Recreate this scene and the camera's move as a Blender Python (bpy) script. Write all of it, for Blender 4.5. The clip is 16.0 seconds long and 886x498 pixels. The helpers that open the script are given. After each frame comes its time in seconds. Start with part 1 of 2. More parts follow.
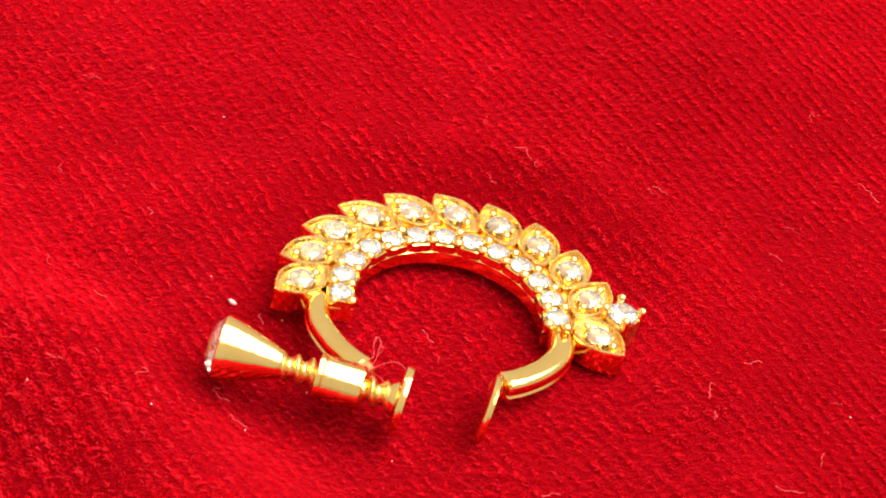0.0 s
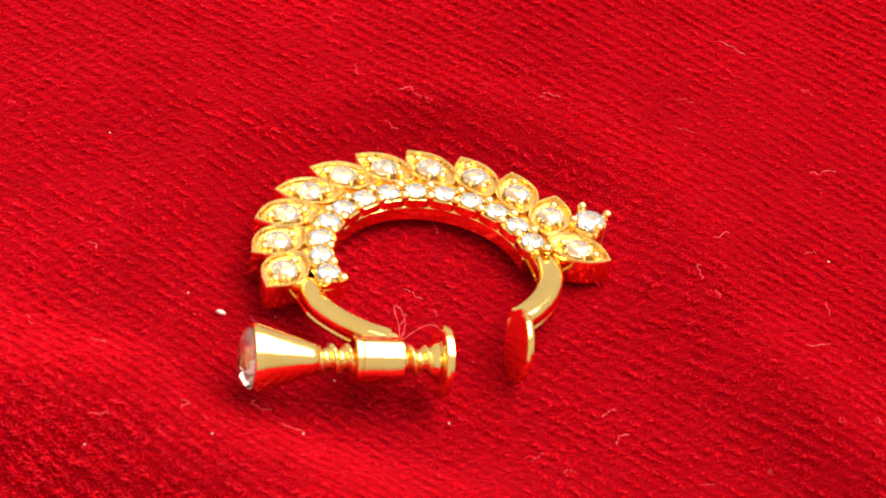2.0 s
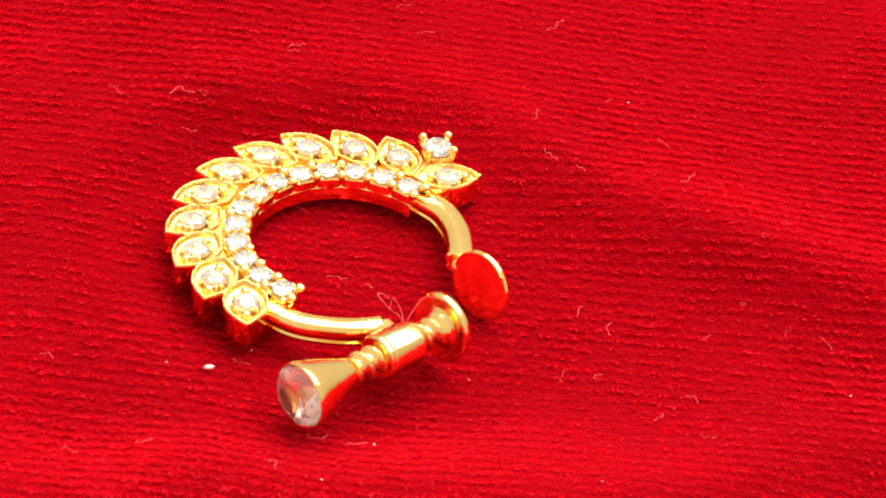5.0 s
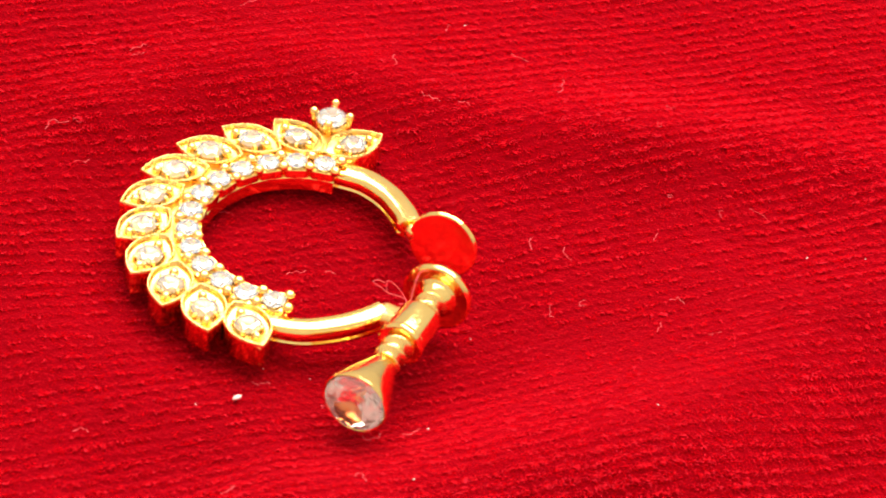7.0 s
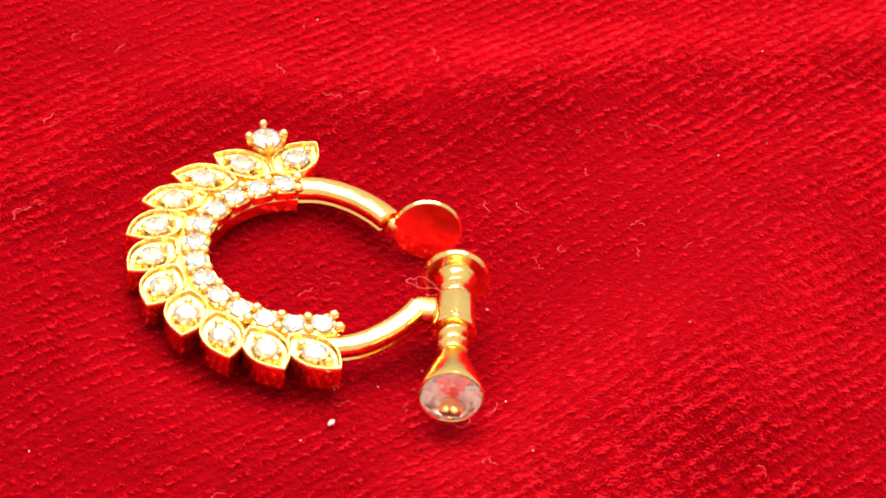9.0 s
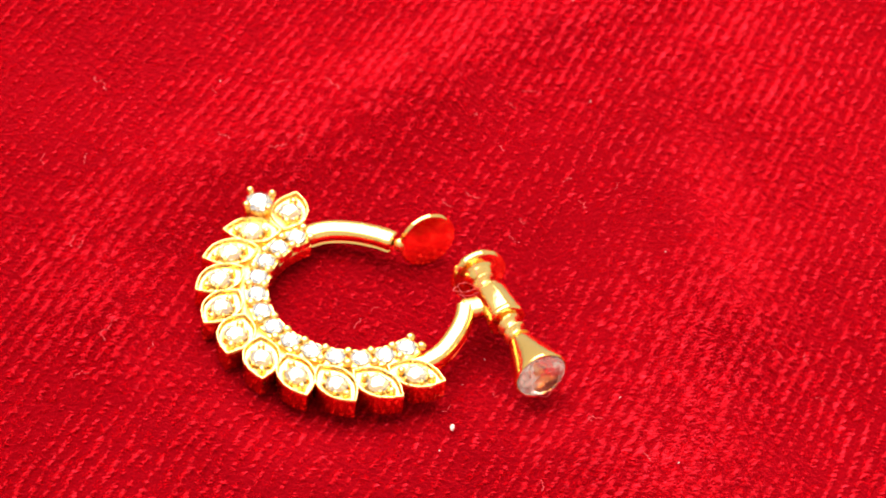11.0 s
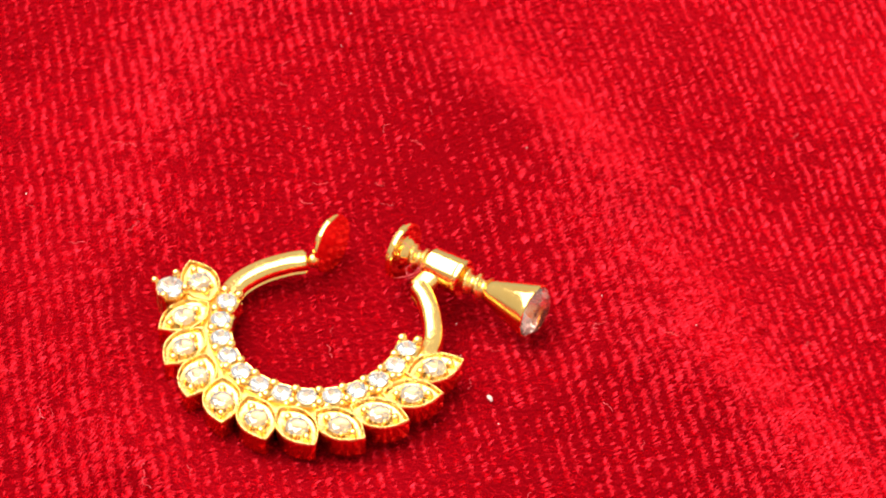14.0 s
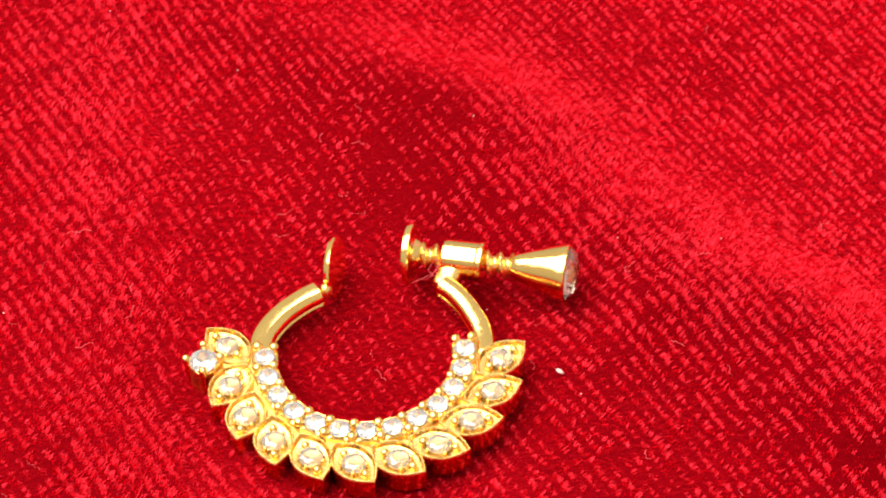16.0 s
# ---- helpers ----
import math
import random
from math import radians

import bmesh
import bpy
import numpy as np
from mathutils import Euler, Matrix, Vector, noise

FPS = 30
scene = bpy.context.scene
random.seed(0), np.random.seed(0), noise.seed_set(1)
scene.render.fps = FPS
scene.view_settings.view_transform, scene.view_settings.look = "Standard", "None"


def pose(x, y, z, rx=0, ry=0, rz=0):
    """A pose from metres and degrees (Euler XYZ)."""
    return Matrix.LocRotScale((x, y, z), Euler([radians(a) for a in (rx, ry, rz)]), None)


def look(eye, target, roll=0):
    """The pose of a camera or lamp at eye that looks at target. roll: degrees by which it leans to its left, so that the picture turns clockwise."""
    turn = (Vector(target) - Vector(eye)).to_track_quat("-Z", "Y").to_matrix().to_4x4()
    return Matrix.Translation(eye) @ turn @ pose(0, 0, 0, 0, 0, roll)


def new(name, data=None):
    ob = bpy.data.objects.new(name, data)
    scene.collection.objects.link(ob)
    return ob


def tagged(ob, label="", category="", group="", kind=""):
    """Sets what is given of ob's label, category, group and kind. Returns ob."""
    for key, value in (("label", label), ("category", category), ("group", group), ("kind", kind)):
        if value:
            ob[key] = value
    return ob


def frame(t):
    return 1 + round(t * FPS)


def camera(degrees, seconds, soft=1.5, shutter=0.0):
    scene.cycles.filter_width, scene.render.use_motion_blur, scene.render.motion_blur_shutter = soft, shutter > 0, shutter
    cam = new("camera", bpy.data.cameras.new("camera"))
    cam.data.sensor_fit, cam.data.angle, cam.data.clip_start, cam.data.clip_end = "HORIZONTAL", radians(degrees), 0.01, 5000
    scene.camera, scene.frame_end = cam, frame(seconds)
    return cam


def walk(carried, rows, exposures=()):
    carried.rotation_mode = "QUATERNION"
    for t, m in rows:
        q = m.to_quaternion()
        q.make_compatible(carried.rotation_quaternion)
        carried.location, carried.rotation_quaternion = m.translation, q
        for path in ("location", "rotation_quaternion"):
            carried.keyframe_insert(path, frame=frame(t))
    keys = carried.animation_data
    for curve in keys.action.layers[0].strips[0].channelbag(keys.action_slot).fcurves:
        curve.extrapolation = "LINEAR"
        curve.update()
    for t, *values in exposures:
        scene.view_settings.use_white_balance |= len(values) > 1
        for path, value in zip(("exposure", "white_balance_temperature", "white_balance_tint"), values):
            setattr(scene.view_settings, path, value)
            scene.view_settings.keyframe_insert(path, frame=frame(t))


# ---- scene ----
# The world is drawn up in millimetres and scaled to metres by MM.
MM = 0.001

# ---- camera ----
cam = camera(17.0, 16.0, soft=1.8)
cam.data.dof.use_dof, cam.data.dof.focus_distance, cam.data.dof.aperture_fstop = True, 0.22, 150.0
# seconds; eye in millimetres; yaw, pitch and roll in degrees
PATH = [
    (0.0, (4.75, 158.05, 141.30, 178.58, -40.78, 9.81)),
    (0.5, (15.82, 154.96, 136.93, 173.35, -40.42, 9.52)),
    (1.0, (28.98, 154.29, 134.57, 169.17, -40.72, 8.49)),
    (1.5, (40.80, 151.56, 134.09, 162.99, -40.09, 8.79)),
    (2.0, (54.45, 148.53, 134.90, 159.08, -40.23, 7.57)),
    (2.5, (65.52, 142.96, 136.10, 153.30, -40.13, 7.57)),
    (3.0, (78.79, 137.59, 138.45, 148.42, -40.57, 7.14)),
    (3.5, (89.25, 132.39, 139.07, 142.97, -41.14, 6.88)),
    (3.7, (93.82, 129.05, 138.73, 140.89, -41.08, 6.73)),
    (5.8, (130.88, 76.32, 140.28, 115.89, -42.52, 8.82)),
    (6.0, (131.95, 71.21, 140.48, 113.77, -42.80, 8.74)),
    (6.5, (136.56, 57.69, 142.18, 107.37, -43.02, 9.72)),
    (7.0, (142.82, 43.83, 143.12, 101.88, -43.27, 9.70)),
    (7.5, (152.04, 28.80, 145.97, 95.93, -43.11, 10.26)),
    (8.0, (155.76, 11.73, 147.87, 89.92, -42.76, 10.78)),
    (8.5, (153.69, -4.61, 148.48, 82.93, -42.46, 12.11)),
    (9.0, (152.21, -21.37, 148.65, 77.07, -42.76, 11.83)),
    (9.2, (152.20, -27.84, 151.53, 74.61, -43.04, 11.94)),
    (11.3, (132.65, -108.47, 178.15, 47.38, -43.64, 12.79)),
    (11.5, (128.18, -112.05, 180.42, 45.40, -44.21, 12.21)),
    (12.0, (116.70, -122.63, 180.35, 40.03, -43.72, 11.45)),
    (12.5, (104.66, -129.83, 179.35, 33.84, -43.33, 11.43)),
    (13.0, (90.98, -136.17, 177.70, 29.63, -43.75, 9.71)),
    (13.5, (79.44, -142.83, 175.63, 25.27, -43.33, 8.49)),
    (14.0, (66.99, -148.63, 173.85, 20.61, -44.02, 7.48)),
    (14.5, (54.48, -154.65, 174.82, 16.39, -44.19, 6.15)),
    (15.0, (41.19, -155.80, 172.65, 12.34, -44.30, 4.64)),
    (15.5, (28.14, -154.57, 170.07, 8.31, -44.65, 3.38)),
    (16.0, (15.11, -153.31, 168.26, 3.52, -44.29, 2.48)),
]


def eye_pose(x, y, z, yaw, pitch, roll):
    a, b = radians(yaw), radians(pitch)
    ahead = Vector((-math.sin(a) * math.cos(b), math.cos(a) * math.cos(b), math.sin(b)))
    eye = Vector((x, y, z)) * MM
    return look(eye, eye + ahead, roll)


walk(cam, [(t, eye_pose(*row)) for t, row in PATH], [(0.0, 0.05), (3.0, 0.11), (6.0, 0.27), (9.0, 0.27), (12.0, 0.12), (14.0, 0.0), (16.0, -0.15)])

# ---- light ----
world = bpy.data.worlds.new("room_light")
scene.world = world
world.use_nodes = True
wn = world.node_tree.nodes
wl = world.node_tree.links
background = wn["Background"]
wcoord = wn.new("ShaderNodeTexCoord")
wsplit = wn.new("ShaderNodeSeparateXYZ")
wramp = wn.new("ShaderNodeValToRGB")
wl.new(wcoord.outputs["Generated"], wsplit.inputs[0])
wl.new(wsplit.outputs["Z"], wramp.inputs[0])
wl.new(wramp.outputs[0], background.inputs["Color"])
# gradient standing in for an unseen pale room: darker low down, bright above
ramp = wramp.color_ramp
ramp.elements[0].position, ramp.elements[0].color = 0.0, (0.50, 0.46, 0.42, 1)
ramp.elements[1].position, ramp.elements[1].color = 1.0, (1.0, 0.97, 0.92, 1)
for place, tone in ((0.14, (0.85, 0.81, 0.75, 1)), (0.32, (0.9, 0.86, 0.8, 1)), (0.6, (1.0, 0.96, 0.9, 1))):
    ramp.elements.new(place).color = tone
background.inputs["Strength"].default_value = 0.80

lamp = new("ceiling_lamp", bpy.data.lights.new("ceiling_lamp", "AREA"))
lamp.data.shape, lamp.data.size, lamp.data.size_y = "RECTANGLE", 1.2, 1.0
lamp.data.energy, lamp.data.color = 34.0, (1.0, 0.95, 0.88)
lamp.matrix_world = look((-0.42, -0.05, 0.92), (0, 0, 0))


# ---- materials ----
def material(name):
    m = bpy.data.materials.new(name)
    m.use_nodes = True
    nodes, links = m.node_tree.nodes, m.node_tree.links
    return m, nodes, links, nodes["Principled BSDF"]


def noise_node(nodes, links, scale, detail=3.0, rough=0.6, coord="Object"):
    c = nodes.new("ShaderNodeTexCoord")
    n = nodes.new("ShaderNodeTexNoise")
    n.inputs["Scale"].default_value, n.inputs["Detail"].default_value, n.inputs["Roughness"].default_value = scale, detail, rough
    links.new(c.outputs[coord], n.inputs["Vector"])
    return n


def mixed(nodes, links, factor, low, high):
    r = nodes.new("ShaderNodeValToRGB")
    r.color_ramp.elements[0].position, r.color_ramp.elements[1].position = 0.3, 0.7
    r.color_ramp.elements[0].color, r.color_ramp.elements[1].color = (*low, 1), (*high, 1)
    links.new(factor, r.inputs[0])
    return r.outputs[0]


def bumped(nodes, links, shader, height, strength, distance):
    b = nodes.new("ShaderNodeBump")
    b.inputs["Strength"].default_value, b.inputs["Distance"].default_value = strength, distance
    links.new(height, b.inputs["Height"])
    links.new(b.outputs[0], shader.inputs["Normal"])


def gold(name, low, high, rough_low, rough_high, relief):
    m, nodes, links, s = material(name)
    s.inputs["Metallic"].default_value = 1.0
    wide = noise_node(nodes, links, 350.0)
    fine = noise_node(nodes, links, 1300.0, 4.0)
    links.new(mixed(nodes, links, wide.outputs["Fac"], low, high), s.inputs["Base Color"])
    links.new(mixed(nodes, links, fine.outputs["Fac"], (rough_low,) * 3, (rough_high,) * 3), s.inputs["Roughness"])
    bumped(nodes, links, s, fine.outputs["Fac"], relief, 0.00004)
    return m


GOLD = gold("polished_gold", (0.94, 0.59, 0.17), (0.97, 0.66, 0.22), 0.07, 0.16, 0.45)
GOLD_SATIN = gold("satin_gold", (0.90, 0.57, 0.17), (0.95, 0.64, 0.22), 0.2, 0.34, 0.5)
GOLD_CAST = gold("cast_gold", (0.89, 0.55, 0.14), (0.94, 0.62, 0.19), 0.26, 0.42, 0.6)


def stone_material(name, tint, ior, clear):
    m, nodes, links, s = material(name)
    s.inputs["Base Color"].default_value = (*tint, 1)
    s.inputs["Roughness"].default_value = 0.0
    s.inputs["IOR"].default_value = ior
    # the part short of 1 is diffuse colour, standing in for bright sparkle
    s.inputs["Transmission Weight"].default_value = clear
    s.inputs["Specular Tint"].default_value = (*[0.5 + 0.5 * c for c in tint], 1)
    return m


STONE = stone_material("clear_stone", (1, 0.97, 0.94), 2.2, 0.89)
# pink tint and specular: the red velvet's reflection put into the stone's colour
VELVET_LIT = stone_material("velvet_lit_stone", (1, 0.68, 0.56), 1.95, 0.92)

VELVET, nodes, links, s = material("red_velvet")
wide = noise_node(nodes, links, 120.0, 3.0)
fine = noise_node(nodes, links, 2600.0, 3.0, 0.7)
# backing kept dark: shade between the pile rows put into the colour
links.new(mixed(nodes, links, wide.outputs["Fac"], (0.105, 0.0002, 0.0014), (0.15, 0.0003, 0.0022)), s.inputs["Base Color"])
s.inputs["Roughness"].default_value = 1.0
s.inputs["Specular IOR Level"].default_value = 0.0
s.inputs["Sheen Weight"].default_value = 1.0
s.inputs["Sheen Roughness"].default_value = 0.3
s.inputs["Sheen Tint"].default_value = (1.0, 0.012, 0.025, 1)
bumped(nodes, links, s, fine.outputs["Fac"], 1.0, 0.0004)
# the tips of the pile catch light at a slant
nap, both = nodes.new("ShaderNodeBsdfSheen"), nodes.new("ShaderNodeAddShader")
nap.inputs["Color"].default_value, nap.inputs["Roughness"].default_value = (1.0, 0.010, 0.028, 1), 0.5
links.new(s.outputs[0], both.inputs[0])
links.new(nap.outputs[0], both.inputs[1])
links.new(both.outputs[0], nodes["Material Output"].inputs["Surface"])


def fibre_material(name, low, middle, high, sheen, gloss_share):
    m, nodes, links, s = material(name)
    nodes.remove(s)
    island = nodes.new("ShaderNodeNewGeometry")
    shade = nodes.new("ShaderNodeValToRGB")
    shade.color_ramp.elements[0].position, shade.color_ramp.elements[0].color = 0.0, (*low, 1)
    shade.color_ramp.elements[1].position, shade.color_ramp.elements[1].color = 1.0, (*high, 1)
    shade.color_ramp.elements.new(0.6).color = (*middle, 1)
    # neighbouring fibres share a tone, tuft by tuft, imitating how each catches light
    clump, half, sum_up = noise_node(nodes, links, 2400.0, 1.0), nodes.new("ShaderNodeMath"), nodes.new("ShaderNodeMath")
    half.operation, half.inputs[1].default_value, half.inputs[2].default_value = "MULTIPLY_ADD", 0.4, -0.95
    sum_up.operation, sum_up.inputs[1].default_value = "MULTIPLY_ADD", 2.5
    links.new(island.outputs["Random Per Island"], half.inputs[0])
    links.new(clump.outputs["Fac"], sum_up.inputs[0])
    links.new(half.outputs[0], sum_up.inputs[2])
    links.new(sum_up.outputs[0], shade.inputs[0])
    matt, through_light, gloss = nodes.new("ShaderNodeBsdfDiffuse"), nodes.new("ShaderNodeBsdfTranslucent"), nodes.new("ShaderNodeBsdfAnisotropic")
    for shader in (matt, through_light):
        links.new(shade.outputs[0], shader.inputs["Color"])
    gloss.inputs["Color"].default_value = (*sheen, 1)
    gloss.inputs["Roughness"].default_value = 0.45
    soft_mix, gloss_mix = nodes.new("ShaderNodeMixShader"), nodes.new("ShaderNodeMixShader")
    soft_mix.inputs[0].default_value, gloss_mix.inputs[0].default_value = 0.5, gloss_share
    links.new(matt.outputs[0], soft_mix.inputs[1])
    links.new(through_light.outputs[0], soft_mix.inputs[2])
    links.new(soft_mix.outputs[0], gloss_mix.inputs[1])
    links.new(gloss.outputs[0], gloss_mix.inputs[2])
    links.new(gloss_mix.outputs[0], nodes["Material Output"].inputs["Surface"])
    return m


FIBRE = fibre_material("red_pile_fibre", (0.55, 0.0004, 0.003), (0.62, 0.0006, 0.004), (0.70, 0.0014, 0.007), (0.95, 0.012, 0.04), 0.1)
# paler and pinker than FIBRE: the highlight on the tips put into the colour
TUFT = fibre_material("lit_tuft_fibre", (0.66, 0.002, 0.008), (0.76, 0.007, 0.021), (0.87, 0.028, 0.054), (1.0, 0.05, 0.085), 0.22)

LINT, nodes, links, s = material("pale_lint")
links.new(mixed(nodes, links, noise_node(nodes, links, 1500.0).outputs["Fac"], (0.62, 0.36, 0.31), (0.74, 0.52, 0.45)), s.inputs["Base Color"])
s.inputs["Roughness"].default_value = 0.7

RED_LINT, nodes, links, s = material("red_lint")
links.new(mixed(nodes, links, noise_node(nodes, links, 1500.0).outputs["Fac"], (0.72, 0.04, 0.055), (0.82, 0.12, 0.13)), s.inputs["Base Color"])
s.inputs["Roughness"].default_value = 0.6


# ---- building helpers ----
def finish(bm, name, mat, sharp=35.0):
    """A mesh in metres out of a bmesh in millimetres, smooth but for its sharp edges."""
    bmesh.ops.recalc_face_normals(bm, faces=bm.faces)
    bmesh.ops.scale(bm, vec=(MM, MM, MM), verts=bm.verts)
    me = bpy.data.meshes.new(name)
    bm.to_mesh(me)
    bm.free()
    me.materials.append(mat)
    me.polygons.foreach_set("use_smooth", [sharp > 0] * len(me.polygons))
    if sharp > 0:
        me.set_sharp_from_angle(angle=radians(sharp))
    return me


def part(name, bm, mat, parent, label="", sharp=35.0):
    ob = new(name, finish(bm, name, mat, sharp))
    ob.parent = parent
    return tagged(ob, label)


def skin(bm, loops, cap_start=True, cap_end=True, closed=True):
    """Faces between loops of points, each with the same number of points."""
    rings = [[bm.verts.new(p) for p in loop] for loop in loops]
    n = len(rings[0])
    for a, b in zip(rings, rings[1:]):
        for i in range(n if closed else n - 1):
            j = (i + 1) % n
            bm.faces.new((a[i], a[j], b[j], b[i]))
    if cap_start:
        bm.faces.new(rings[0])
    if cap_end:
        bm.faces.new(rings[-1][::-1])
    return rings


def turned(profile, origin, axis, steps=40, sides=0):
    """A solid of revolution: profile rows are (way along the axis, radius)."""
    bm = bmesh.new()
    q = Vector(axis).normalized().to_track_quat("Z", "Y")
    loops = []
    for along, radius in profile:
        loop = []
        for i in range(steps):
            a, r = i * math.tau / steps, radius
            if sides:
                r *= 0.5 + 0.5 * math.cos(math.pi / sides) / math.cos(a % (math.tau / sides) - math.pi / sides)
            loop.append(Vector(origin) + q @ Vector((r * math.cos(a), r * math.sin(a), along)))
        loops.append(loop)
    skin(bm, loops)
    return bm


def bead(bm, centre, r, flat=1.0):
    made = bmesh.ops.create_icosphere(bm, subdivisions=2, radius=r)
    for v in made["verts"]:
        v.co = Vector((v.co.x, v.co.y, v.co.z * flat)) + Vector(centre)


def brilliant(centre, r, axis=(0, 0, 1), turn=0.0, depth=0.82, crown=0.34, folds=8):
    """A round brilliant-cut stone, the girdle at its centre."""
    bm = bmesh.new()
    q = Vector(axis).normalized().to_track_quat("Z", "Y")
    half = 180 / folds
    rows = [(folds, 0.0, 0.54, crown), (folds, half, 0.70, crown * 0.86), (folds, 0.0, 0.86, crown * 0.56), (2 * folds, 0.0, 1.0, 0.03), (2 * folds, 0.0, 1.0, -0.03), (folds, half, 0.72, -0.35 * depth), (folds, 0.0, 0.42, -0.65 * depth), (1, 0, 0.0, -depth)]
    for count, shift, radius, z in rows:
        for i in range(count):
            a = radians(turn + shift + 360 * i / count)
            bm.verts.new(Vector(centre) + q @ Vector((radius * r * math.cos(a), radius * r * math.sin(a), z * r)))
    bmesh.ops.convex_hull(bm, input=bm.verts)
    return bm


def swept(points, across, high, steps=14, rows=40, groove=0.0):
    """A bent wire of rounded-rectangular section along a smooth line through a few points."""
    pts = [Vector(p) for p in points]
    pts = [2 * pts[0] - pts[1]] + pts + [2 * pts[-1] - pts[-2]]
    line = []
    spans = len(pts) - 3
    for k in range(rows + 1):
        u = min(k / rows * spans, spans - 1e-6)
        i, f = int(u), u - int(u)
        a, b, c, d = pts[i : i + 4]
        line.append(0.5 * ((2 * b) + (c - a) * f + (2 * a - 5 * b + 4 * c - d) * f * f + (3 * b - a - 3 * c + d) * f**3))
    bm = bmesh.new()
    loops = []
    for k, p in enumerate(line):
        ahead = (line[min(k + 1, rows)] - line[max(k - 1, 0)]).normalized()
        side = ahead.cross(Vector((0, 0, 1))).normalized()
        up = side.cross(ahead)
        small = 0.86 if k in (0, rows) else 1.0
        loop = []
        for i in range(steps * 2):
            a = math.tau * i / (steps * 2)
            c, s = math.cos(a), math.sin(a)
            x = math.copysign(abs(c) ** 0.68, c) * across / 2 * small
            z = math.copysign(abs(s) ** 0.68, s) * high / 2 * small
            x *= 1 - groove * math.exp(-(((z + 0.1 * high) / (0.09 * high)) ** 2))
            loop.append(p + side * x + up * z)
        loops.append(loop)
    skin(bm, loops)
    return bm


# ---- cloth ----
ROW_ANGLE = radians(127.0)
ROW_PITCH = 1.03


def lattice_noise(x, y, seed):
    """Smooth noise in -1 to 1 with a period of one unit."""
    xi, yi = np.floor(x).astype(np.int64), np.floor(y).astype(np.int64)
    xf, yf = x - xi, y - yi
    u, v = xf * xf * (3 - 2 * xf), yf * yf * (3 - 2 * yf)

    def cell(i, j):
        h = np.sin((i * 127.1 + j * 311.7 + seed * 74.7) % 6283.185) * 43758.5453
        return 2 * (h - np.floor(h)) - 1

    return (cell(xi, yi) * (1 - u) + cell(xi + 1, yi) * u) * (1 - v) + (cell(xi, yi + 1) * (1 - u) + cell(xi + 1, yi + 1) * u) * v


def fold_one(x, y):
    return 0.605 * x + 0.796 * y - 28.0 + 2.0 * lattice_noise(x / 11.0, y / 11.0, 41)


def fold_two(x, y):
    # straight beside the ring, bending round it lower down
    bend = np.clip((8.0 - y) / 12.0, 0, 1)
    round_it = np.sqrt((x + 0.3) ** 2 + (y - 3.3) ** 2) - 19.5
    return (1 - bend) * (-0.98 * x - 0.2 * y - 18.0) + bend * round_it + 1.5 * lattice_noise(x / 11.0, y / 11.0, 43)


def cloth_low(x, y):
    """The cloth's broad form: a shallow hollow under the ring and soft folds round it."""
    far = np.sqrt((x - 1) ** 2 + (y - 4) ** 2) + 3.0 * lattice_noise(x / 24.0 + 0.4, y / 24.0 + 7.1, 2)
    rise = np.clip((far - 13.0) / 20.0, 0, 1)
    h = 2.2 * rise * rise * (3 - 2 * rise)
    # two soft folds cross the cloth beyond the hollow
    one, two = fold_one(x, y), fold_two(x, y)
    h = h * 0.45 + 3.1 * (0.45 + 0.55 * np.clip((x + 8.0) / 22.0, 0, 1)) * np.exp(-((one / np.where(one > 0, 8.2, 6.8)) ** 2)) + 1.15 * np.clip((4.0 - x) / 12.0, 0, 1) * np.exp(-((two / 4.8) ** 2))
    h = h + 0.02 + (0.2 + 0.75 * np.clip((far - 11.0) / 10.0, 0, 1)) * lattice_noise(x / 17.0 + 3.2, y / 17.0, 3)
    h = h + 0.7 * np.exp(-((np.sqrt((x + 0.3) ** 2 + (y - 3.3) ** 2) - 19.0) / 5.5) ** 2) * np.clip((3.0 - y) / 10.0, 0, 1) * np.clip((x + 4.0) / 12.0, 0, 1)
    # a soft swell carries the screw head
    h = h + 1.2 * np.exp(-(((x - 17.5) / 7.0) ** 2 + ((y - 7.0) / 9.0) ** 2))
    return h


def cloth_pile(x, y):
    """The pile: woven rows with uneven tufts along them."""
    c, s = math.cos(ROW_ANGLE), math.sin(ROW_ANGLE)
    along, over = x * c + y * s, -x * s + y * c
    over = over + 0.16 * lattice_noise(along / 2.2, over / 2.2, 11)
    k = np.floor(over / ROW_PITCH)
    tuft = lattice_noise(along / 0.42 + 17.3 * k, 0.37 * k, 5)
    edge = np.abs(over / ROW_PITCH - k - 0.5) * 2 + 0.16 * lattice_noise(along / 0.3, over / 0.3, 6)
    ridge = np.clip((0.95 - edge) / 0.55, 0, 1)
    ridge = ridge * ridge * (3 - 2 * ridge)
    fine = lattice_noise(x / 0.24, y / 0.24, 7)
    wear = np.clip(0.85 + 0.5 * lattice_noise(x / 9.0, y / 9.0, 9), 0.3, 1.2)
    return wear * (0.05 * ridge * (0.8 + 0.4 * tuft) + 0.06 * fine)


def graded(near, far, step, grow):
    out = list(np.arange(-near, near + step / 2, step))
    p, d = near, step
    while p < far:
        d *= grow
        p += d
        out = [-p] + out + [p]
    return np.array(out)


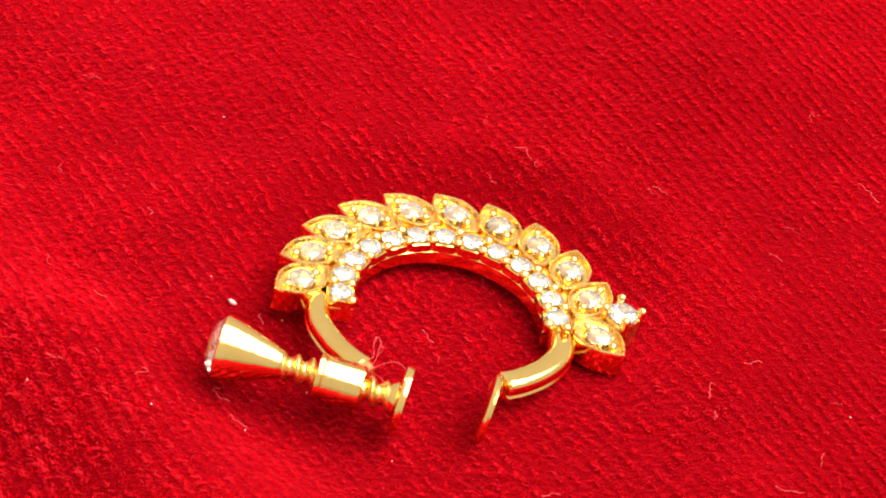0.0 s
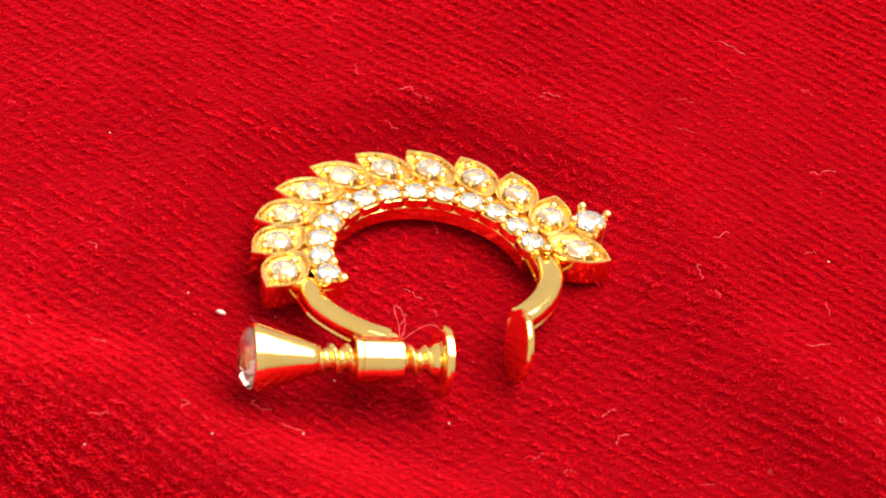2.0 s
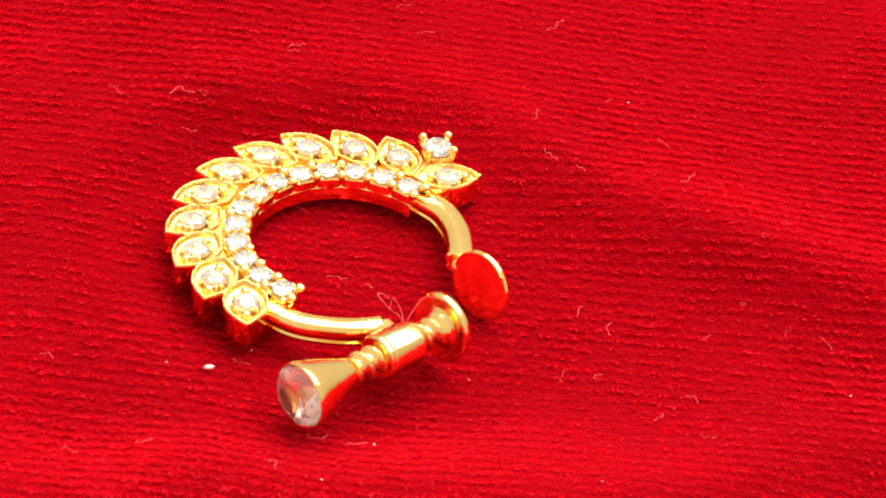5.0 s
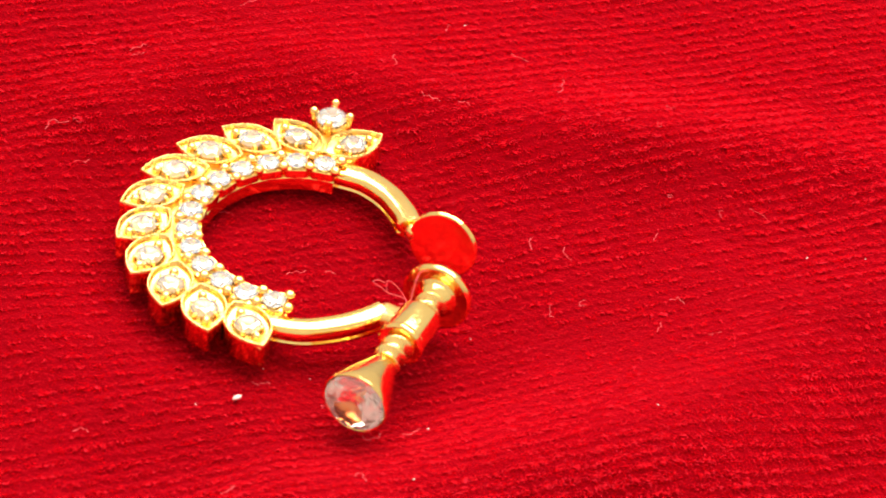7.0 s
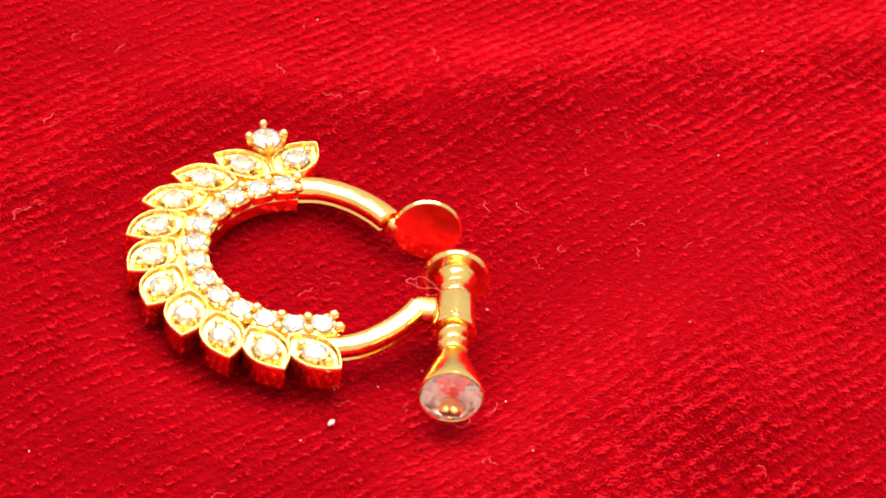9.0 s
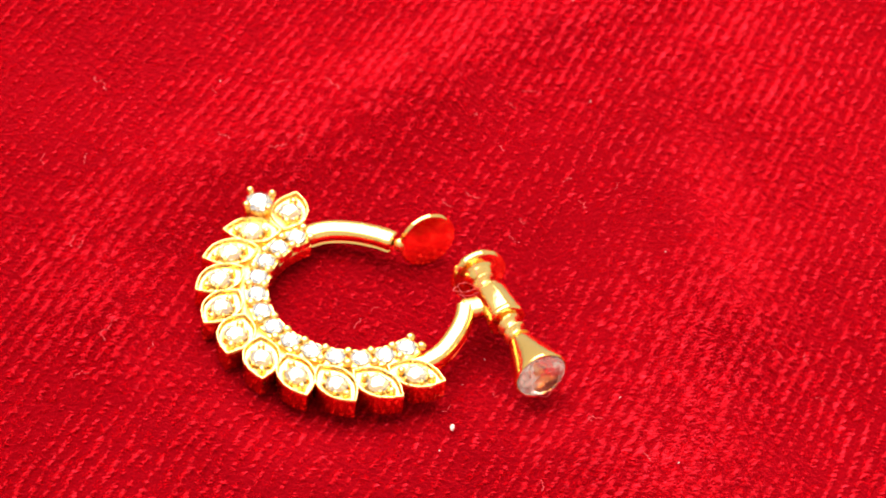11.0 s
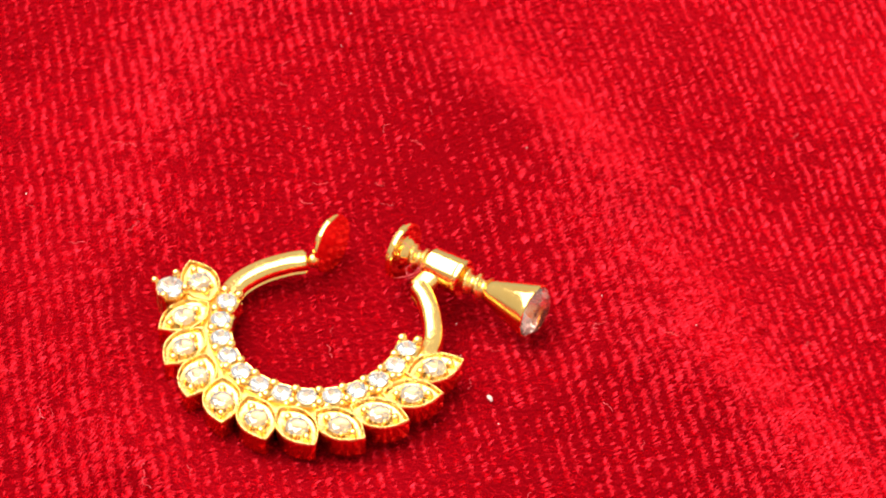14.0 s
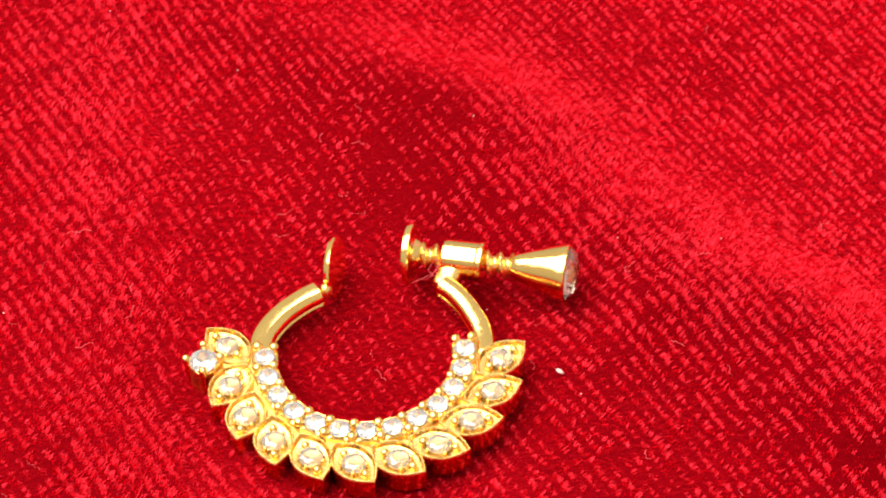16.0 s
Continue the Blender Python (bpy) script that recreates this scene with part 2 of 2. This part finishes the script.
def grid_mesh(name, xs, ys, height, mat):
    gx, gy = np.meshgrid(xs, ys)
    co = np.stack([gx, gy, height(gx, gy)], -1).reshape(-1, 3) * MM
    nx, ny = len(xs), len(ys)
    idx = np.arange(nx * ny).reshape(ny, nx)
    quads = np.stack([idx[:-1, :-1], idx[:-1, 1:], idx[1:, 1:], idx[1:, :-1]], -1).reshape(-1, 4)
    me = bpy.data.meshes.new(name)
    me.vertices.add(len(co))
    me.vertices.foreach_set("co", co.ravel())
    me.loops.add(quads.size)
    me.loops.foreach_set("vertex_index", quads.ravel().astype(np.int32))
    me.polygons.add(len(quads))
    me.polygons.foreach_set("loop_start", np.arange(0, quads.size, 4, dtype=np.int32))
    me.update(calc_edges=True)
    me.polygons.foreach_set("use_smooth", [True] * len(quads))
    me.materials.append(mat)
    return new(name, me)


velvet = grid_mesh("velvet_cloth", graded(48.0, 450.0, 0.17, 1.06), graded(56.0, 450.0, 0.17, 1.06) + 12.0, lambda x, y: cloth_low(x, y) + cloth_pile(x, y), VELVET)
tagged(velvet, "deep red ribbed velvet cloth with soft folds", "cloth", kind="structure")


def pile_fibres(x0, x1, y0, y1, gap, per_tuft, seed, stray, thin, thick, short, long, heading, sway, unruly, mat):
    """Short curved fibres in tufts along the woven rows, as one mesh."""
    rng = np.random.default_rng(seed)
    c, s = math.cos(ROW_ANGLE), math.sin(ROW_ANGLE)
    reach = 130.0
    along, over = np.meshgrid(np.arange(-reach, reach, gap), np.arange(-126, 126) * ROW_PITCH + 0.5 * ROW_PITCH)
    along = along + rng.uniform(-0.5, 0.5, along.shape) * gap
    over = over + 0.10 * lattice_noise(along / 0.55 + 9.1 * over, 0 * over, 51) + rng.normal(0, 0.4 * stray, over.shape)
    over = over - 0.16 * lattice_noise(along / 2.2, over / 2.2, 11)
    tx, ty = (along * c - over * s).ravel(), (along * s + over * c).ravel()
    keep = (tx > x0) & (tx < x1) & (ty > y0) & (ty < y1)
    tx, ty = tx[keep], ty[keep]
    # thicker pile on folds, thinner in the hollow: light and shade shaped in
    one, two = fold_one(tx, ty), fold_two(tx, ty)
    fold = 1.4 * (0.45 + 0.55 * np.clip((tx + 8.0) / 22.0, 0, 1)) * np.exp(-(((one - 4.0) / 6.5) ** 2)) + np.clip((4.0 - tx) / 12.0, 0, 1) * np.exp(-(((two - 1.0) / 5.5) ** 2))
    hollow = np.exp(-((tx + 6) ** 2 + (ty - 16) ** 2) / 19.0**2)
    fluff = 0.66 + 0.28 * lattice_noise(tx / 9.0, ty / 9.0, 23) + 0.33 * fold - 0.25 * hollow
    keep = rng.uniform(0, 1, len(tx)) < (fluff + 0.1) * (0.9 + 0.7 * lattice_noise(tx / 0.9, ty / 0.9, 25))
    tx, ty, fluff, fold = tx[keep], ty[keep], fluff[keep], fold[keep]
    full = np.clip(0.6 + 0.4 * fluff + 0.4 * lattice_noise(tx / 1.3, ty / 1.3, 21), 0.2, 1.3)
    # the fibres of one tuft keep together
    tilt_x, tilt_y = unruly * rng.normal(0, 1, len(tx)), unruly * rng.normal(0, 1, len(tx))
    tx, ty, full, fold, tilt_x, tilt_y = (np.repeat(a, per_tuft) for a in (tx, ty, full, fold, tilt_x, tilt_y))
    n = len(tx)
    wander = stray + 0.09 * fold
    px, py = tx + wander * rng.normal(0, 1, n), ty + wander * rng.normal(0, 1, n)
    pz = cloth_low(px, py) + 0.8 * cloth_pile(px, py)
    # the nap leans one way over wide patches, each fibre strays from it
    patch = lattice_noise(px / 13.0, py / 13.0, 31) + 0.5 * lattice_noise(px / 5.0, py / 5.0, 33)
    lean = heading + sway * patch
    lx = 0.95 * np.cos(lean) + tilt_x + (0.14 + 0.16 * fold) * rng.normal(0, 1, n)
    ly = 0.95 * np.sin(lean) + tilt_y + (0.14 + 0.16 * fold) * rng.normal(0, 1, n)
    tall = full * rng.uniform(short, long, n)
    turn = np.arctan2(ly, lx) + math.pi / 2 + rng.normal(0, 0.4, n)
    wx, wy = np.cos(turn), np.sin(turn)
    wide = rng.uniform(thin, thick, n)
    pos = np.stack([px, py, pz], -1)
    side = np.stack([wx * wide, wy * wide, 0 * wx], -1)
    mid = pos + np.stack([lx * tall * 0.35, ly * tall * 0.35, tall * 0.6], -1)
    tip = pos + np.stack([lx * tall * 1.0, ly * tall * 1.0, tall], -1)
    co = np.stack([pos - side, pos + side, mid + side * 0.9, mid - side * 0.9, tip + side * 0.45, tip - side * 0.45], 1).reshape(-1, 3) * MM
    base = np.arange(n)[:, None] * 6
    quads = np.concatenate([base + [0, 1, 2, 3], base + [3, 2, 4, 5]], 1).reshape(-1, 4)
    me = bpy.data.meshes.new("pile_fibres")
    me.vertices.add(len(co))
    me.vertices.foreach_set("co", co.ravel())
    me.loops.add(quads.size)
    me.loops.foreach_set("vertex_index", quads.ravel().astype(np.int32))
    me.polygons.add(len(quads))
    me.polygons.foreach_set("loop_start", np.arange(0, quads.size, 4, dtype=np.int32))
    me.update(calc_edges=True)
    me.polygons.foreach_set("use_smooth", [True] * len(quads))
    me.materials.append(mat)
    return new("pile_fibres", me)


for numbers in ((0.25, 8, 4, 0.075, 0.017, 0.038, 0.13, 0.33, 0.75, 0.3, 0.30, TUFT), (0.24, 8, 5, 0.21, 0.026, 0.05, 0.06, 0.15, 0.2, 1.2, 0.5, FIBRE)):
    pile = pile_fibres(-54, 48, -48, 84, *numbers)
    pile.parent = velvet
    tagged(pile, "short red velvet pile", kind="stuff")

# ---- nose ring ----
# the ring leans a little on the cloth
RING = Matrix(((0.9984, 0.0, -0.0562, 0.0), (-0.0034, 0.9982, -0.0598, 0.0), (0.0561, 0.0599, 0.9966, 2.56 * MM), (0, 0, 0, 1)))
ring = new("nose_ring")
ring.matrix_world = RING
ring.empty_display_size = 0.005
tagged(ring, "gold nose ring with clear stones lying on red velvet", "jewellery")

BASE = -1.62
PAVE_C, PAVE_R, PAVE_FIRST, PAVE_STEP, PAVE_COUNT = Vector((-0.20, 3.62, 0)), 7.70, 7.4, -15.02, 13
LEAF_C, LEAF_R, LEAF_FIRST, LEAF_STEP, LEAF_COUNT = Vector((-0.26, 3.43, 0)), 10.58, 2.5, -18.0, 10


def polar(centre, r, degrees_, z=0.0):
    return centre + Vector((r * math.cos(radians(degrees_)), r * math.sin(radians(degrees_)), z))


def arc_band(centre, r0, r1, a0, a1, z0, z1, steps, bevel=0.08):
    """A bent bar of rectangular section with softened top edges."""
    bm = bmesh.new()
    loops = []
    for k in range(steps + 1):
        a = a0 + (a1 - a0) * k / steps
        section = [(r0, z0), (r0, z1 - bevel), (r0 + bevel, z1), (r1 - bevel, z1), (r1, z1 - bevel), (r1, z0)]
        loops.append([polar(centre, r, a, z) for r, z in section])
    skin(bm, loops)
    return bm


part("pave_band", arc_band(PAVE_C, 6.76, 8.70, 14.7, -180.3, BASE + 0.1, -0.44, 90), GOLD, ring)
part("back_plate", arc_band(LEAF_C, 8.3, 10.7, 4, -184, BASE + 0.2, -0.16, 80), GOLD_CAST, ring)


def seat_loop(at, degrees_, long, wide, z, power, steps=32):
    out = []
    for i in range(steps):
        c, s = math.cos(math.tau * i / steps), math.sin(math.tau * i / steps)
        p = Vector((math.copysign(abs(c) ** power, c) * long, math.copysign(abs(s) ** power, s) * wide, z))
        out.append(at + Matrix.Rotation(radians(degrees_), 3, "Z") @ p)
    return out


def cut_seat(at, degrees_, long, wide, r, low, top, girdle):
    """A squarish seat with a funnel-shaped hole for a stone of radius r."""
    bm = bmesh.new()
    skin(bm, [
        seat_loop(at, degrees_, long, wide, low, 0.35), seat_loop(at, degrees_, long, wide, top - 0.06, 0.35), seat_loop(at, degrees_, long - 0.06, wide - 0.06, top, 0.4),
        seat_loop(at, degrees_, r * 1.0, r * 1.0, top - 0.01, 1.0), seat_loop(at, degrees_, r * 0.97, r * 0.97, girdle - 0.08, 1.0), seat_loop(at, degrees_, 0.12, 0.12, girdle - r * 0.86, 1.0),
    ])
    return bm


for i in range(PAVE_COUNT):
    a = PAVE_FIRST + PAVE_STEP * i
    setting = part("stone_setting", cut_seat(polar(PAVE_C, PAVE_R, a), a, 1.0, 0.97, 0.83, -0.44, 0.24, 0.34), GOLD, ring)
    part("stone", brilliant(polar(PAVE_C, PAVE_R, a, 0.34), 0.82, turn=a * 1.7), STONE, setting, "clear round stone", 0)
for i in range(PAVE_COUNT + 1):
    a = PAVE_FIRST + PAVE_STEP * (i - 0.5)
    for r in (7.06, 8.34):
        bm = bmesh.new()
        bead(bm, polar(PAVE_C, r, a, 0.36), 0.42, 0.85)
        part("prong_bead", bm, GOLD, ring)


def leaf_loop(a, b, z, steps=22):
    """A leaf outline: pointed at its outer end, rounder at its inner one."""
    out = []
    for i in range(steps):
        u = -math.cos(math.pi * i / steps)
        out.append((u, 1))
    for i in range(steps):
        u = math.cos(math.pi * i / steps)
        out.append((u, -1))
    pts = []
    for u, side in out:
        w = 1 - abs(u) ** (2.05 if u > 0 else 2.7)
        pts.append(Vector((a * u, side * b * max(w, 0.0), z)))
    return pts


def leaf_setting(at, degrees_, half_long=2.50, half_wide=1.57):
    """A leaf-shaped cup: a thin raised rim, a sunk floor, one stone between two large beads."""
    m = Matrix.Translation(at) @ Matrix.Rotation(radians(degrees_), 4, "Z")
    a, b = half_long, half_wide
    bm = bmesh.new()
    skin(bm, [
        leaf_loop(a * 0.96, b * 0.95, BASE), leaf_loop(a * 0.98, b * 0.98, BASE + 0.12), leaf_loop(a * 0.985, b * 0.985, -0.1), leaf_loop(a, b, 0.18), leaf_loop(a - 0.03, b - 0.02, 0.29),
        leaf_loop(a - 0.10, b - 0.07, 0.35), leaf_loop(a - 0.19, b - 0.14, 0.35), leaf_loop(a - 0.26, b - 0.19, 0.28), leaf_loop(a - 0.31, b - 0.23, 0.1), leaf_loop(a - 0.40, b - 0.29, 0.0),
        [Vector((p.x, p.y, 0)).normalized() * 0.9 + Vector((0, 0, -0.02)) for p in leaf_loop(a, b, 0)],
        [Vector((p.x, p.y, 0)).normalized() * 0.1 + Vector((0, 0, -0.6)) for p in leaf_loop(a, b, 0)],
    ])
    bm.transform(m)
    leaf = part("leaf_setting", bm, GOLD_SATIN, ring)
    # the outer wall is polished, the cup satin
    leaf.data.materials.append(GOLD)
    for face in leaf.data.polygons:
        face.material_index = int(face.center.z < 0.18 * MM and abs(face.normal.z) < 0.4)
    part("stone", brilliant(m @ Vector((0, 0, 0.21)), 0.96, turn=degrees_), STONE, leaf, "clear round stone", 0)
    for x, y in ((-1.22, 0.0), (1.3, 0.0), (0.66, 0.68), (0.66, -0.68), (-0.68, 0.72), (-0.68, -0.72)):
        bm = bmesh.new()
        bead(bm, m @ Vector((x, y, 0.15)), 0.36 if y == 0 else 0.18)
        part("prong_bead", bm, GOLD, leaf)
    return leaf


for i in range(LEAF_COUNT):
    a = LEAF_FIRST + LEAF_STEP * i
    leaf_setting(polar(LEAF_C, LEAF_R, a), a + 43.0)
leaf_setting(Vector((-10.94, 3.71, 0.0)), 139.0)

# tall four-prong stone at the end of the leaf row
STAR = Vector((-12.40, 1.50, 0))
basket = part("prong_basket", turned([(BASE, 1.28), (-0.6, 1.3), (0.2, 1.33), (0.62, 1.36), (0.72, 1.3), (0.75, 1.14), (-0.18, 0.1)], STAR, (0, 0, 1), 40, 4), GOLD_SATIN, ring)
part("stone", brilliant(STAR + Vector((0, 0, 0.9)), 1.13, turn=10), STONE, basket, "clear round stone", 0)
for k in range(4):
    a = 8 + 90 * k
    bm = turned([(0, 0.26), (2.1, 0.28), (2.7, 0.3), (2.85, 0.2)], polar(STAR, 1.02, a, BASE), polar(Vector(), 0.1, a, 1.0), 12)
    bead(bm, polar(STAR, 1.32, a, 1.2), 0.36)
    part("prong", bm, GOLD, basket)
part("bridge", swept([(-12.2, 1.6, -0.7), (-10.9, 1.9, -0.7), (-9.4, 2.2, -0.7)], 2.3, 1.7, 12, 10), GOLD_CAST, ring)

# arms that carry the screw and the fixed pad
part("arm", swept([(9.0, 4.4, -0.85), (8.62, 7.0, -0.8), (7.5, 9.1, -0.68), (6.25, 10.65, -0.52), (5.0, 11.65, -0.42)], 1.7, 1.75, 20, 40, 0.2), GOLD, ring)
part("arm", swept([(-8.5, 3.4, -0.9), (-8.36, 5.6, -0.86), (-7.36, 7.65, -0.78), (-5.87, 9.28, -0.68), (-4.55, 10.25, -0.6)], 1.95, 1.75, 20, 40, 0.2), GOLD, ring)

PAD_N, PAD = Vector((0.99, -0.092, 0.11)), Vector((-3.46, 12.94, -0.48))
part("fixed_pad", turned([(-0.52, 2.34), (-0.46, 2.47), (-0.25, 2.55), (-0.05, 2.5), (0.0, 2.4)], PAD, PAD_N, 56), GOLD, ring, "polished round gold pad", 15)
bm = bmesh.new()
bead(bm, (-4.12, 10.55, -0.55), 0.55, 1.2)
part("solder_joint", bm, GOLD_SATIN, ring)

TIP, HEAD = Vector((2.03, 14.46, -0.04)), Vector((14.84, 12.93, 0.24))
AXIS = (HEAD - TIP).normalized()


def thread_mesh(s0, s1, low, high, pitch, steps=28, rows_per=14):
    bm = bmesh.new()
    q = AXIS.to_track_quat("Z", "Y")
    rows = int((s1 - s0) / pitch * rows_per)
    loops = []
    for k in range(rows + 1):
        along = s0 + (s1 - s0) * k / rows
        loop = []
        for i in range(steps):
            w = 0.5 + 0.5 * math.cos(math.tau * (along / pitch - i / steps))
            r = low + (high - low) * w**1.3
            loop.append(TIP + q @ Vector((r * math.cos(math.tau * i / steps), r * math.sin(math.tau * i / steps), along)))
        loops.append(loop)
    skin(bm, loops)
    return bm


screw = part("screw", thread_mesh(0.3, 8.5, 0.66, 1.08, 1.04), GOLD_SATIN, ring, "coarse gold screw thread")
part("screw_pad", turned([(-0.1, 2.3), (-0.05, 2.42), (0.2, 2.48), (0.42, 2.45), (0.5, 2.3), (0.45, 1.5), (0.6, 1.25), (0.9, 1.1), (1.15, 0.9), (1.2, 0.6)], TIP, (0.99, -0.1, 0.06), 56), GOLD, screw, "", 15)
part("screw_head", turned([(8.3, 0.55), (8.34, 0.8), (8.5, 0.95), (9.0, 1.12), (10.2, 1.55), (11.4, 1.95), (12.3, 2.21), (12.72, 2.3), (12.86, 2.3), (12.93, 2.22), (12.88, 2.12), (12.6, 2.04), (11.0, 0.05)], TIP, AXIS, 56), GOLD, screw, "flared polished gold screw head")
part("stone", brilliant(TIP + AXIS * 12.9, 2.1, AXIS, 15, 0.8, 0.34, 12), VELVET_LIT, screw, "large clear faceted stone, red velvet reflection put into its tint", 0)
part("collar", turned([(2.88, 0.9), (2.88, 1.4), (2.96, 1.5), (3.15, 1.55), (5.6, 1.57), (5.68, 1.52), (5.74, 1.62), (5.9, 1.66), (6.08, 1.64), (6.18, 1.5), (6.18, 0.9)], TIP, AXIS, 64, 8), GOLD, ring, "", 30)
part("neck", swept([(5.1, 11.3, -0.42), (5.4, 12.2, -0.3), (5.75, 13.4, 0.02)], 1.9, 1.5, 12, 10), GOLD_SATIN, ring)

# ---- lint and loose fibres ----


def ground_z(x, y):
    return float(cloth_low(np.array(x), np.array(y)) + cloth_pile(np.array(x), np.array(y)))


def strand(points, r, mat, label, name="loose_fibre"):
    """A thin bent hair along a smooth line through a few points."""
    cu = bmesh.new()
    pts = [Vector(p) for p in points]
    pts = [2 * pts[0] - pts[1]] + pts + [2 * pts[-1] - pts[-2]]
    line = []
    for i in range(len(pts) - 3):
        a, b, c, d = pts[i : i + 4]
        for k in range(6):
            f = k / 6
            line.append(0.5 * ((2 * b) + (c - a) * f + (2 * a - 5 * b + 4 * c - d) * f * f + (3 * b - a - 3 * c + d) * f**3))
    line.append(pts[-2])
    loops = []
    for k, p in enumerate(line):
        ahead = (line[min(k + 1, len(line) - 1)] - line[max(k - 1, 0)]).normalized()
        side = ahead.cross(Vector((0.3, 0.2, 1))).normalized()
        up = side.cross(ahead)
        loops.append([p + r * (side * math.cos(math.tau * i / 5) + up * math.sin(math.tau * i / 5)) for i in range(5)])
    skin(cu, loops)
    ob = new(name, finish(cu, name, mat, 80))
    return tagged(ob, label, "fibre", "loose fibres on the velvet")


rng = random.Random(12)


def curl(x, y, size, mat, label, r=0.035):
    """A hair that lies curled on the pile."""
    a = rng.uniform(0, math.tau)
    pts = []
    for k in range(7):
        pts.append((x, y, ground_z(x, y) + 0.22 + (0.25 if k in (1, 3) else 0.05) * rng.random()))
        x, y = x + size / 6 * math.cos(a), y + size / 6 * math.sin(a)
        a += rng.uniform(-1.2, 1.2)
    strand(pts, r, mat, label)


for x, y, size in (
    (-3.6, -16.9, 2.2), (-33.7, -3.5, 2.5), (-25.6, 15.2, 2.2), (-19.3, 6.2, 1.8), (13.6, 14.6, 2.2), (20.0, 15.7, 1.7), (-4.1, 28.9, 1.3), (-6.6, 29.9, 1.3), (-8.1, 21.3, 1.6), (-9.2, 18.1, 1.3),
    (-15.4, -14.1, 1.5), (-30.1, -19.5, 2.5), (26.0, 16.2, 1.3), (21.9, -2.5, 1.2), (-22.7, 2.9, 1.6), (13.3, 16.0, 1.6), (24.3, 7.5, 1.3), (-19.3, 9.9, 1.1), (24.9, 46.6, 1.1), (1.5, 3.5, 1.6),
):
    curl(x, y, size, RED_LINT, "thin pinkish curled fibre lying on red velvet", 0.02)
for k in range(36):
    curl(rng.uniform(-36, 36), rng.uniform(-30, 48), rng.uniform(0.7, 1.6), RED_LINT, "thin pinkish curled fibre lying on red velvet", 0.013)

# fine hairs caught between the arm, the screw and its pad
for pts in (
    ((4.8, 13.2, 4.5), (4.75, 12.5, 4.9), (4.5, 11.6, 4.6), (4.6, 11.0, 5.0), (4.5, 10.4, 5.2), (4.2, 10.7, 5.2), (4.1, 11.1, 5.0)),
    ((4.8, 13.1, 4.5), (4.3, 12.3, 5.0), (4.2, 11.6, 5.4), (3.9, 11.2, 5.0), (4.3, 11.4, 4.4)),
    ((4.85, 13.2, 4.6), (4.0, 13.1, 5.2), (3.1, 13.1, 5.7), (2.5, 13.3, 5.7), (2.0, 13.7, 5.2)),
    ((4.7, 13.0, 4.4), (4.3, 12.4, 3.7), (3.7, 12.3, 3.2), (3.2, 12.6, 2.6), (2.6, 12.5, 2.2), (2.1, 12.9, 1.7)),
    ((4.6, 12.9, 4.0), (4.0, 12.6, 2.9), (3.2, 12.3, 2.8), (2.7, 12.7, 2.0)),
):
    strand(pts, 0.02, RED_LINT, "fine reddish hair caught beside the gold screw")


def lint_speck(x, y, size):
    bm = bmesh.new()
    made = bmesh.ops.create_icosphere(bm, subdivisions=2, radius=1.0)
    turn = Matrix.Rotation(rng.uniform(0, math.tau), 3, "Z")
    for v in made["verts"]:
        k = 1 + 0.35 * noise.noise(v.co * 1.7 + Vector((x, y, 0)))
        v.co = turn @ Vector((v.co.x * size * k, v.co.y * size * 0.48 * k, v.co.z * size * 0.4 * k)) + Vector((x, y, ground_z(x, y) + 0.3))
    ob = new("lint", finish(bm, "lint", LINT, 80))
    return tagged(ob, "small pale lint speck on red velvet", "lint", "lint specks on the velvet")


lint_speck(14.85, 5.0, 0.36)
for x, y, size in ((10.6, 8.6, 0.08), (12.2, 17.4, 0.1), (2.2, 17.2, 0.09)):
    lint_speck(x, y, size)
for k in range(12):
    lint_speck(rng.uniform(-38, 38), rng.uniform(-32, 52), rng.uniform(0.05, 0.11))
